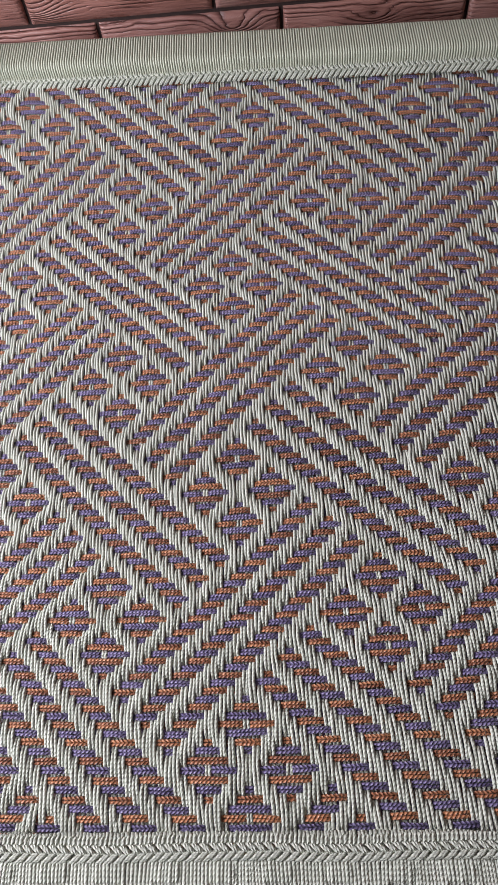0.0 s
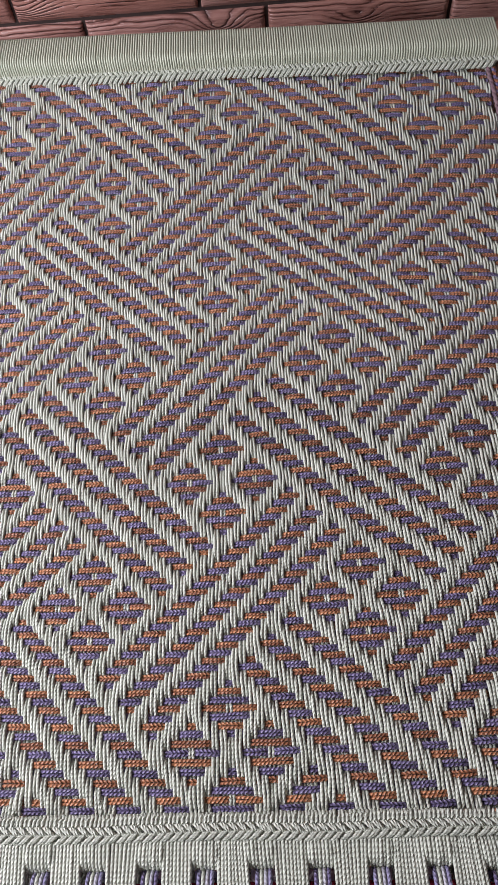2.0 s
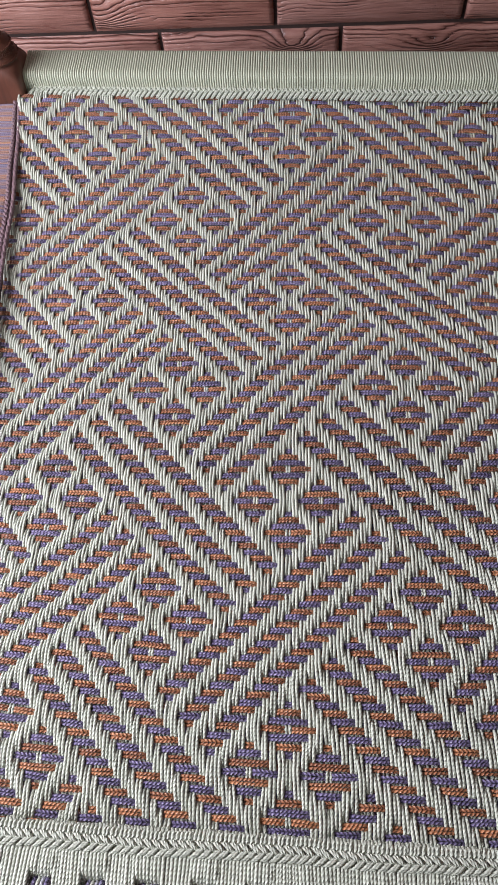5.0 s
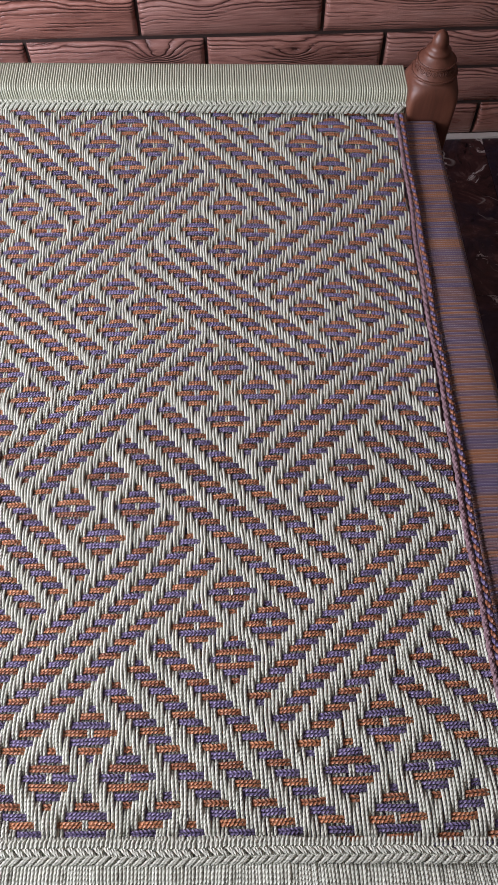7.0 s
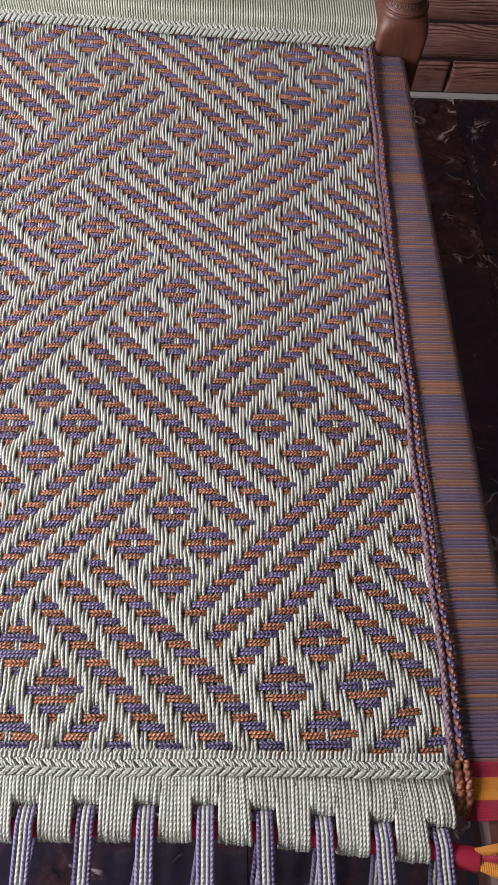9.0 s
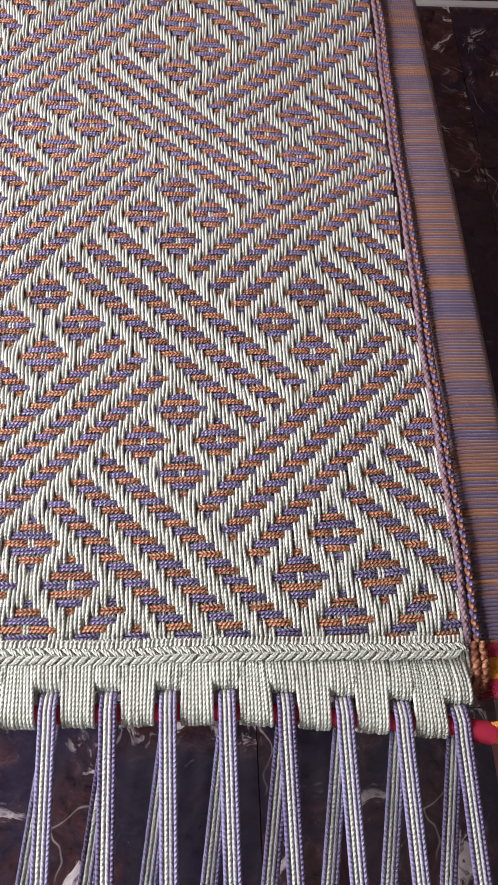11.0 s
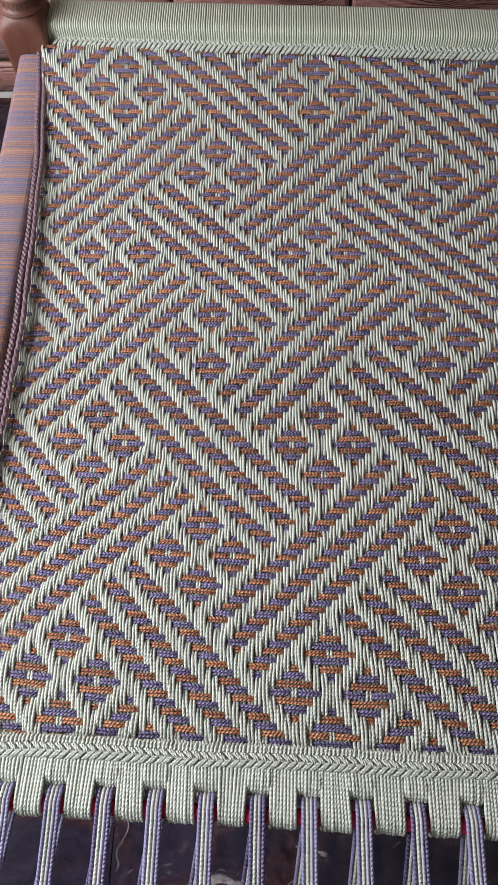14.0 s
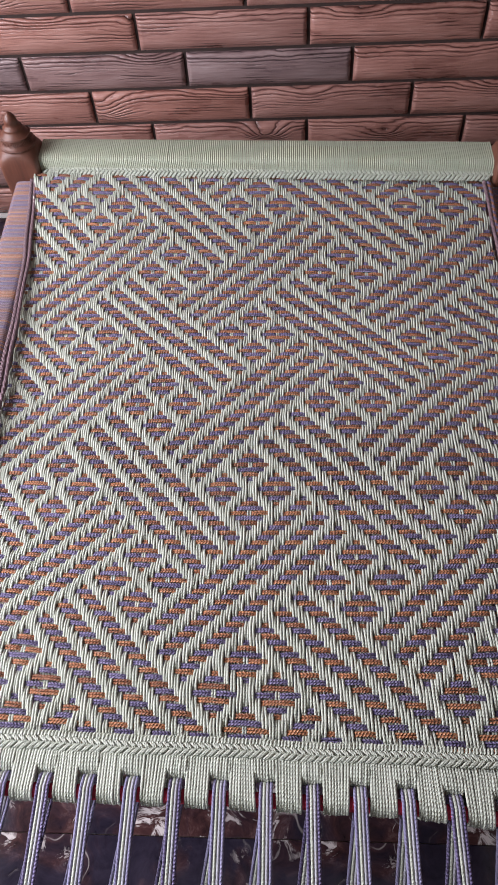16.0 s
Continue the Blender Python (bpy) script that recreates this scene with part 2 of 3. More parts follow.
def tubes(paths, radius, sides=6, hand=None, flat=1.0, up=(0, 0, 1)):
    """Arrays of round tubes along paths (each n x 3). hand: the turn of the lay of each; flat: height over width."""
    V, Q, U, base = [], [], [], 0
    for k, p in enumerate(paths):
        p = np.asarray(p, float)
        n = len(p)
        tan = np.gradient(p, axis=0)
        tan /= np.linalg.norm(tan, axis=1)[:, None] + 1e-12
        side = np.cross(tan, np.array(up, float))
        ln = np.linalg.norm(side, axis=1)[:, None]
        side = np.where(ln > 1e-3, side / (ln + 1e-9), np.array([1.0, 0, 0]))
        nor = np.cross(side, tan)
        rad = radius[k] if isinstance(radius, (list, tuple)) else radius
        rad = np.broadcast_to(np.asarray(rad, float), (n,))
        a = np.arange(sides) / sides * 2 * math.pi
        ring = p[:, None] + rad[:, None, None] * (np.cos(a)[None, :, None] * side[:, None] + flat * np.sin(a)[None, :, None] * nor[:, None])
        V.append(ring.reshape(-1, 3))
        i, j = np.meshgrid(np.arange(n - 1), np.arange(sides), indexing="ij")
        j2 = (j + 1) % sides
        q = np.stack([i * sides + j, i * sides + j2, (i + 1) * sides + j2, (i + 1) * sides + j], -1).reshape(-1, 4)
        Q.append(q + base)
        run = np.r_[0, np.cumsum(np.linalg.norm(np.diff(p, axis=0), axis=1))]
        h = 1.0 if hand is None else hand[k]
        u0, u1 = j / sides * h, (j + 1) / sides * h
        U.append(np.stack([np.stack([u0, run[i]], -1), np.stack([u1, run[i]], -1), np.stack([u1, run[i + 1]], -1), np.stack([u0, run[i + 1]], -1)], 2).reshape(-1, 2))
        base += n * sides
    return np.concatenate(V), np.concatenate(Q), np.concatenate(U)


def part(name, me, material, parent=None, label="", at=None):
    ob = new(name, me)
    if material is not None and not me.materials:
        me.materials.append(material)
    if parent is not None:
        ob.parent = parent
    if at is not None:
        ob.matrix_basis = at
    if label:
        ob["label"] = label
    return ob


def tube_part(name, paths, radius, material, parent, label="", **kw):
    v, q, u = tubes(paths, radius, **kw)
    return part(name, mesh_from(name, v, q, u), material, parent, label)


def bm_mesh(name, bm, smooth=False):
    me = bpy.data.meshes.new(name)
    for f in bm.faces:
        f.smooth = smooth
    bm.to_mesh(me)
    bm.free()
    return me


def box_mesh(name, size, bevel=0.0, segments=2):
    bm = bmesh.new()
    bmesh.ops.create_cube(bm, size=1.0)
    bmesh.ops.scale(bm, vec=size, verts=bm.verts)
    if bevel:
        bmesh.ops.bevel(bm, geom=list(bm.edges), offset=bevel, segments=segments, affect="EDGES", profile=0.5)
    return bm_mesh(name, bm)


def loft(name, rings, sides=32):
    """Stacked super-ellipse rings (z, half width x, half width y, squareness), closed at both ends."""
    a = np.arange(sides) / sides * 2 * math.pi
    V = []
    for z, hx, hy, sq in rings:
        cx, cy = np.cos(a), np.sin(a)
        e = 2.0 / sq
        V.append(np.stack([hx * np.sign(cx) * np.abs(cx) ** e, hy * np.sign(cy) * np.abs(cy) ** e, np.full(sides, z)], -1))
    bm = bmesh.new()
    vs = [[bm.verts.new(p) for p in ring] for ring in V]
    for r0, r1 in zip(vs, vs[1:]):
        for j in range(sides):
            bm.faces.new((r0[j], r0[(j + 1) % sides], r1[(j + 1) % sides], r1[j]))
    bm.faces.new(list(reversed(vs[0])))
    bm.faces.new(vs[-1])
    return bm_mesh(name, bm, True)


# ---- room ----
WALL_Y, LEFT, RIGHT, FRONT, TOP = 1.655, -1.45, 2.4, -2.9, 2.7


def slab(name, x0, x1, y0, y1, z0, z1, material, label, parent=None):
    me = box_mesh(name, (x1 - x0, y1 - y0, z1 - z0))
    me.transform(Matrix.Translation(((x0 + x1) / 2, (y0 + y1) / 2, (z0 + z1) / 2)))
    me.materials.append(material)
    ob = new(name, me)
    if parent is None:
        tagged(ob, label, name.split("_")[0], kind="structure")
    else:
        ob.parent = parent
    return ob


floor = slab("floor", LEFT - 0.2, RIGHT + 0.2, FRONT - 0.2, WALL_Y + 0.2, -0.15, -0.012, PAINT, "polished dark marble floor with red and white veins")
wall_back = slab("wall_north", LEFT - 0.2, RIGHT + 0.2, WALL_Y + 0.012, WALL_Y + 0.2, -0.012, TOP, GROUT, "wall clad with brown embossed wood-look plank panels")
slab("wall_east", RIGHT, RIGHT + 0.2, FRONT, WALL_Y + 0.01, -0.012, TOP, PAINT, "plain tan painted wall")
ceiling = slab("ceiling", LEFT - 0.2, RIGHT + 0.2, FRONT - 0.2, WALL_Y + 0.2, TOP, TOP + 0.15, CEILING, "plain white painted ceiling")


def wall_with_opening(name, along, at, thick, a0, a1, o0, o1, s0, s1, label):
    """One wall in a single mesh, with an opening through it. along: the axis it runs on."""
    bm = bmesh.new()
    for u0, u1, z0, z1 in ((a0, o0, -0.012, TOP), (o1, a1, -0.012, TOP), (o0, o1, -0.012, s0), (o0, o1, s1, TOP)):
        if z1 - z0 < 0.01:
            continue
        lo, hi = ((u0, at, z0), (u1, at + thick, z1)) if along == "x" else ((at, u0, z0), (at + thick, u1, z1))
        m = Matrix.Translation([(a + b) / 2 for a, b in zip(lo, hi)]) @ Matrix.Diagonal([b - a for a, b in zip(lo, hi)] + [1])
        bmesh.ops.create_cube(bm, size=1.0, matrix=m)
    me = bm_mesh(name, bm)
    me.materials.append(PAINT)
    return tagged(new(name, me), label, "wall", kind="structure")


wall_with_opening("wall_west", "y", LEFT - 0.2, 0.2, FRONT, WALL_Y + 0.01, -0.95, 1.15, 0.70, 2.15, "tan painted wall with a window opening")
# unseen wall; its opening is added to let the fill lamp in
wall_with_opening("wall_south", "x", FRONT - 0.2, 0.2, LEFT - 0.2, RIGHT + 0.2, -1.25, 0.05, 0.0, 2.3, "unseen tan painted wall with an opening added for the fill lamp")

# white skirting strip where the planks meet the floor
slab("trim", LEFT, RIGHT, WALL_Y - 0.006, WALL_Y + 0.011, -0.002, 0.006, CEILING, "thin pale strip along the foot of the wall")


# ---- the cot ----
PX, PY, H = 0.008, 0.0084, 0.57
cot = tagged(new("woven_cot"), "wooden rope cot woven in sage, violet and rust diamonds", "cot")


# how the weave has drawn in, spread and sagged: (power of the column, order along the rows, millimetres)
PULL_X = ((0, 0, -4.09), (0, 1, -2.19), (0, 2, 1.51), (0, 3, -0.20), (1, 0, 14.32), (1, 1, 12.69), (1, 2, 9.05),
          (1, 3, 1.51), (1, 4, -0.01), (1, 5, 1.29), (2, 0, 14.65), (2, 1, 2.26), (3, 0, -4.57), (3, 1, 1.12), (2, 2, -1.31),
          (2, 3, -1.80))
PULL_Y = ((0, 0, 0.72), (0, 1, -3.53), (0, 2, 5.21), (0, 3, 4.25), (0, 4, 2.77), (0, 5, 1.59), (0, 6, -3.64),
          (0, 7, -2.18), (0, 8, 1.62), (1, 0, -3.42), (1, 1, -0.24), (1, 2, -6.40), (1, 3, 1.99), (1, 5, -2.94), (2, 0, -2.69),
          (2, 1, -11.61), (2, 2, 3.32), (2, 3, 6.52), (1, 4, 0.73), (1, 6, -2.83), (2, 4, -2.42), (3, 0, -5.17), (3, 1, -3.29),
          (3, 2, 3.68))
SAG_Z = ((0, 0, -1.03), (0, 1, 0.23), (0, 2, 8.40), (0, 3, 3.49), (0, 4, -0.72), (1, 0, -2.72), (1, 1, -5.03),
          (2, 0, 2.03))


def lie(c, r):
    """Where column c and row r of the weave cross: it sags in the middle and spreads at the head."""
    c, r = np.broadcast_arrays(np.asarray(c, float), np.asarray(r, float))
    a, t = c / 50.0, np.arccos(np.clip((r - 57.0) / 65.0, -1, 1))

    def bend(terms):
        return 0.001 * sum(k * a**i * np.cos(j * t) for i, j, k in terms)

    return c * PX + bend(PULL_X), r * PY + bend(PULL_Y), H + bend(SAG_Z)


def cross_over(c, r):
    """True where the cross cord lies over the long cords: clusters of four diamonds between
    plaited bands of three diagonal ribs, on a lattice of 38."""
    u, v = c + r, c - r
    um, vm = (u + 8) % 38 - 8, (v + 8) % 38 - 8
    iu, iv = (u - um) // 38, (v - vm) // 38
    if um <= 8 and vm <= 8:
        a, b = abs(abs(um) - 5), abs(abs(vm) - 5)
        return a <= 3 and b <= 3 and a + b > 0
    rib_v = 12 <= vm <= 26 and (vm - 12) % 6 < 3
    rib_u = 12 <= um <= 26 and (um - 12) % 6 < 3
    if um <= 8:
        return rib_v
    if vm <= 8:
        return rib_u
    return rib_v if (iu + iv) % 2 else rib_u


C0, C1, R0, R1 = -58, 57, -9, 123
OVER = np.array([[cross_over(c, r) for r in range(R0, R1 + 1)] for c in range(C0, C1 + 1)])
STEP = 3
AMP_LONG, AMP_CROSS = 0.0025, 0.0021


def eased(signs, pad):
    """Heights along a cord from the over and under signs, rounded at the crossings."""
    s = np.r_[np.full(pad, signs[0]), signs, np.full(pad, signs[-1])].astype(float)
    f = np.repeat(s, STEP)
    k = np.array([1, 2, 3, 2, 1], float)
    f = np.convolve(np.r_[f[:1], f[:1], f, f[-1:], f[-1:]], k / k.sum(), "valid")
    # long floats belly up a little
    g = np.convolve(np.r_[np.full(6, f[0]), f, np.full(6, f[-1])], np.hanning(15)[1:-1] / np.hanning(15).sum(), "valid")
    return f * 0.7 + g * 0.6 - 0.1


rng = np.random.default_rng(4)


def drift(n, scale, size):
    """A smooth random wander of n steps."""
    k = np.hanning(size + 2)[1:-1]
    w = np.convolve(rng.normal(size=n + size - 1), k / np.sqrt((k**2).sum()), "valid")
    return w * scale


def rope_line(side, y):
    """Middle of the inner edge rope beside the weave at y."""
    flare = np.maximum(0, (y - 0.4) / 0.6) ** 2
    return -(0.424 + 0.040 * flare) if side < 0 else 0.436 + 0.006 * flare


def inside(p):
    """The stretch of a cord that lies between the two edge ropes."""
    ok = np.flatnonzero((p[:, 0] > rope_line(-1, p[:, 1]) - 0.001) & (p[:, 0] < rope_line(1, p[:, 1]) + 0.001))
    return p[ok[0]:ok[-1] + 1] if len(ok) > 3 else None


# long cords, in pairs
rows = np.repeat(np.arange(R0 - 2, R1 + 3), STEP) + np.tile((np.arange(STEP) + 0.5) / STEP - 0.5, R1 - R0 + 5)
for ci, c in enumerate(range(C0, C1 + 1)):
    h = eased(np.where(OVER[ci], -1, 1), 2)
    sway = drift(len(rows), 0.05, 24)
    # pairs close up where they dive and lean with the rib beside them
    nb = OVER[min(ci + 1, C1 - C0)].astype(float) - OVER[max(ci - 1, 0)].astype(float)
    lean = eased(nb, 2) * -0.055
    for s in (-1, 1):
        gap = 0.230 + 0.010 * h
        x, y, z = lie(c + s * gap + sway + lean + drift(len(rows), 0.028, 8), rows)
        path = inside(np.stack([x, y, z + AMP_LONG * h + drift(len(rows), 0.00025, 9)], -1))
        if path is not None:
            tube_part("sage_cord", [path], 0.00188, GREEN, cot, sides=7)

# cross cords, in pairs, violet and rust by turns
cols = np.repeat(np.arange(C0 - 2, C1 + 3), STEP) + np.tile((np.arange(STEP) + 0.5) / STEP - 0.5, C1 - C0 + 5)
for ri, r in enumerate(range(R0, R1 + 1)):
    h = eased(np.where(OVER[:, ri], 1, -1), 2)
    sway = drift(len(cols), 0.05, 24)
    even = r % 2 == 0
    for s in (-1, 1):
        x, y, z = lie(cols, r + s * 0.200 + sway + drift(len(cols), 0.015, 10))
        path = inside(np.stack([x, y, z + AMP_CROSS * h - 0.0001], -1))
        tube_part("violet_cord" if even else "rust_cord", [path], 0.00174, PURPLE if even else ORANGE, cot, sides=7, hand=[s if r % 3 == 0 else -1])


# posts: square blocks with a bell shoulder, turned rings and a finial, on turned legs
def post_mesh():
    return loft("post", [
        (0.0, 0.020, 0.020, 2), (0.03, 0.026, 0.026, 2), (0.10, 0.034, 0.034, 2), (0.17, 0.024, 0.024, 2), (0.19, 0.034, 0.034, 2), (0.21, 0.024, 0.024, 2),
        (0.30, 0.030, 0.030, 2), (0.42, 0.037, 0.037, 3), (0.44, 0.038, 0.038, 14), (0.56, 0.0385, 0.0385, 14), (0.596, 0.0400, 0.0400, 14), (0.612, 0.0408, 0.0408, 10), (0.624, 0.0405, 0.0405, 5.5), (0.634, 0.0385, 0.0385, 3.2), (0.638, 0.0370, 0.0370, 2.5),
        (0.641, 0.0340, 0.0340, 2), (0.643, 0.0355, 0.0355, 2), (0.646, 0.0358, 0.0358, 2), (0.649, 0.0345, 0.0345, 2), (0.6505, 0.0315, 0.0315, 2),
        (0.660, 0.0290, 0.0290, 2), (0.663, 0.0300, 0.0300, 2), (0.666, 0.0285, 0.0285, 2), (0.668, 0.0235, 0.0235, 2), (0.672, 0.0222, 0.0222, 2), (0.674, 0.0190, 0.0190, 2),
        (0.676, 0.0200, 0.0200, 2), (0.680, 0.0198, 0.0198, 2), (0.682, 0.0155, 0.0155, 2), (0.688, 0.0128, 0.0128, 2), (0.691, 0.0138, 0.0138, 2), (0.698, 0.0122, 0.0122, 2), (0.706, 0.0080, 0.0080, 2), (0.711, 0.002, 0.002, 2)], 48)


POST = post_mesh()

def rope_ring(radius, z, tube, turns):
    """A ring carved like a twisted rope."""
    a = np.linspace(0, 2 * math.pi, 24 * 3 + 1)
    paths = []
    for k in (0, math.pi):
        r = radius + tube * 0.55 * np.cos(a * turns + k)
        paths.append(np.stack([r * np.cos(a), r * np.sin(a), z + tube * 0.55 * np.sin(a * turns + k)], -1))
    v, q, u = tubes(paths, tube * 0.62, sides=6)
    return mesh_from("carved_ring", v, q, u)


def scroll_collar(radius, z, count):
    """A row of small curled scrolls standing round the neck."""
    paths = []
    for k in range(count):
        c = 2 * math.pi * k / count
        t = np.linspace(0.3, 3.6 * math.pi, 22)
        w = 0.0006 + 0.00042 * t
        lean = -0.32 * w * np.sin(t)
        paths.append(np.stack([(radius + lean) * np.cos(c + w * np.cos(t) / radius), (radius + lean) * np.sin(c + w * np.cos(t) / radius), z + w * np.sin(t)], -1))
    v, q, u = tubes(paths, 0.0010, sides=6)
    return mesh_from("carved_collar", v, q, u)


COLLAR = scroll_collar(0.0306, 0.6555, 18)
ROPE_RINGS = [rope_ring(0.0362, 0.6445, 0.0024, 26), rope_ring(0.0303, 0.6635, 0.0019, 22)]
FOOT_Y = -0.56
for x, y in ((-0.502, 1.092), (0.498, 1.037), (-0.490, FOOT_Y), (0.490, FOOT_Y)):
    post = part("post", POST, WOOD, cot, "red-brown turned wooden post with a finial", Matrix.Translation((x, y, 0)))
    part("carved_collar", COLLAR, WOOD, post, "carved collar of small scrolls")
    for me in ROPE_RINGS:
        part("carved_ring", me, WOOD, post)


SIDE_TOP = 0.580
# centre line of each rail: a + b * (distance along it)
LEFT_RAIL, RIGHT_RAIL, HEAD_RAIL = (-0.464, -0.022), (0.485, -0.008), (1.080, -0.055)


def rail(name, along, line, p, q, z, wide, high):
    """A squared rail with softened edges between p and q on its line."""
    a, b = ((line[0] + line[1] * t, t, z) if along == "y" else (t, line[0] + line[1] * t, z) for t in (p, q))
    d = Vector(b) - Vector(a)
    ob = part(name, box_mesh(name, (d.length, wide, high), min(wide, high) * 0.25, 3), WOOD, cot)
    ob.matrix_basis = Matrix.Translation((Vector(a) + Vector(b)) / 2) @ Matrix.Rotation(math.atan2(d.y, d.x), 4, "Z")
    return ob


for line, end in ((LEFT_RAIL, 1.07), (RIGHT_RAIL, 1.01)):
    rail("side_rail", "y", line, FOOT_Y + 0.03, end, SIDE_TOP - 0.029, 0.056, 0.049)
rail("head_rail", "x", HEAD_RAIL, -0.47, 0.468, 0.585, 0.062, 0.060)
rail("foot_rail", "x", (FOOT_Y, 0.0), -0.46, 0.46, 0.545, 0.05, 0.055)


def winding(name, along, line, x0, x1, pitch, cz, hw, hh, rad, material, label, corner=0.010):
    """Turns of cord laid side by side round a rail with rounded corners."""
    ring = []
    for sx, sy, a0 in ((1, 1, 0), (-1, 1, 90), (-1, -1, 180), (1, -1, 270)):
        for k in range(4):
            t = radians(a0 + 30 * k)
            ring.append((sx * (hw - corner) + corner * math.cos(t), sy * (hh - corner) + corner * math.sin(t)))
    ring.append(ring[0])
    ring = np.array(ring)
    paths, n = [], int((x1 - x0) / pitch)
    for k in range(n):
        m = x0 + (k + 0.5) * (x1 - x0) / n
        skew = np.linspace(-0.25, 0.25, len(ring)) * pitch + rng.normal() * pitch * 0.025
        lift = 1 + rng.normal() * 0.0015
        c = line[0] + line[1] * m
        if along == "y":
            paths.append(np.stack([c + ring[:, 0] * lift, m + skew, cz + ring[:, 1] * lift], -1))
        else:
            paths.append(np.stack([m + skew, c + ring[:, 0] * lift, cz + ring[:, 1] * lift], -1))
    v, q, u = tubes(paths, rad, sides=6, up=(0, 1, 0) if along == "y" else (1, 0, 0))
    return tagged(part(name, mesh_from(name, v, q, u), material, cot, label), kind="stuff")


for line, end in ((LEFT_RAIL, 1.052), (RIGHT_RAIL, 0.997)):
    winding("rail_winding", "y", line, -0.066, end, 0.0040, SIDE_TOP - 0.029, 0.031, 0.0272, 0.0021, WINDING, "violet and rust cord wound round the side rail")
winding("rail_winding", "x", HEAD_RAIL, -0.463, 0.459, 0.0040, 0.586, 0.035, 0.034, 0.00205, DIM_GREEN, "sage cord wound round the head rail")


# braids
def braid(name, a, b, wide, pitch, rad, tilt, material, label):
    """A flat plait: long slanted strands meeting in a row of chevrons. tilt: how far its far side rises, in degrees."""
    a, b = Vector(a), Vector(b)
    d = (b - a).normalized()
    side = Vector((-d.y, d.x, 0)) * math.cos(radians(tilt)) + Vector((0, 0, math.sin(radians(tilt))))
    top = d.cross(side).normalized()
    n = int((b - a).length / pitch)
    paths, radii, bow = [], [], 0.0
    for k in range(n + 1):
        bow = 0.92 * bow + rng.normal() * 0.00035
        for s in (-1, 1):
            mid = a + d * (pitch * (k + (0.5 if s > 0 else 0.0)) + rng.normal() * 0.0004)
            pts, rr = [], []
            for t in np.linspace(0, 1, 8):
                w = s * wide * (0.52 * (1 - t) - 0.05 * t)
                h = rad * (1.5 * math.sin(t * math.pi * 0.72 + 0.35) - 1.0)
                pts.append(mid + side * (w + bow) + d * (pitch * 1.30 * t**0.9) + top * h)
                rr.append(rad * (0.6 + 0.4 * math.sin(math.pi * min(max(t, 0.1), 0.9))))
            for o in (-0.14, 0.14):
                paths.append([p + d * (pitch * o) for p in pts])
                radii.append(np.array(rr) * 0.64)
        # short stitches side by side along the far edge of the plait
        for o in (0.0, 0.5):
            q = a + d * (pitch * (k + 0.3 + o) + rng.normal() * 0.0003) + side * (wide * 0.5 + 0.0016 + bow)
            paths.append([q - side * 0.0016 - top * 0.0004, q + d * 0.0006 + side * 0.0008 + top * 0.0004, q + d * 0.0010 + side * 0.0032 + top * 0.0002, q + d * 0.0013 + side * 0.0052 - top * 0.0018])
            radii.append(np.array([0.0013, 0.0018, 0.0018, 0.0014]))
    v, q, u = tubes(paths, radii, sides=7)
    return tagged(part(name, mesh_from(name, v, q, u), material, cot, label), kind="stuff")


braid("braid", (-0.430, -0.0560, 0.5925), (0.419, -0.0725, 0.5925), 0.0145, 0.0086, 0.00265, 4, GREEN, "sage plait along the foot of the weave")
braid("braid", (-0.458, 1.0680, 0.5960), (0.446, 1.0150, 0.5935), 0.0235, 0.0086, 0.0030, 32, GREEN, "sage plait along the head of the weave")


def twisted(name, side, off, y0, y1, rad, strand, turn, mats, label):
    """A rope of two strands turned about one another, along the edge of the weave."""
    n = int((y1 - y0) / turn * 10)
    y = np.linspace(y0, y1, n)
    flare = np.maximum(0, (y - 0.4) / 0.6) ** 2
    x = rope_line(side, y) + side * off
    x = x + 0.0012 * np.sin(y * 17 + off * 900) + 0.0008 * np.sin(y * 41)
    z = 0.5835 + 0.004 * flare - 0.003 * np.sin(np.clip(y, 0, 1) * math.pi)
    for k, m in enumerate(mats):
        a = (y - y0) / turn * 2 * math.pi + k * math.pi
        p = np.stack([x + rad * np.cos(a), y, z + 0.9 * rad * np.sin(a)], -1)
        tube_part(name, [p], strand, m, cot, label, sides=7)


for s in (-1, 1):
    for off, rad, turn, mats in ((0.0, 0.0012, 0.026, (MAROON, MAROON)), (0.0082, 0.0020, 0.017, (MAROON, MAROON) if s < 0 else (ORANGE, PURPLE))):
        twisted("edge_rope", s, off, -0.070, 1.045 if s < 0 else 1.004, rad, 0.0027, turn, mats, "violet and brown rope along the edge of the weave")
    # ends of the ropes, bound in rust cord and hanging at the corner
    for off in (0.0, 0.0085):
        x = 0.429 + off if s < 0 else 0.437 + off
        n = 26
        t = np.linspace(0, 1, n)
        core = np.stack([s * (x + 0.004 * t - 0.006 * t**3), -0.066 - 0.047 * t, 0.5865 - 0.003 * t - 0.018 * t**4], -1)
        for k in (0, 1):
            a = t * 18 + k * math.pi
            p = core + np.stack([0.0016 * np.cos(a), 0 * a, 0.0016 * np.sin(a)], -1)
            tube_part("rope_end", [p], 0.0026 + 0.0008 * t, ORANGE, cot, "rust cord knot at the corner", sides=7)

# foot of the weave: cords folded round two bars in wide and short loops
CORD = 0.0035


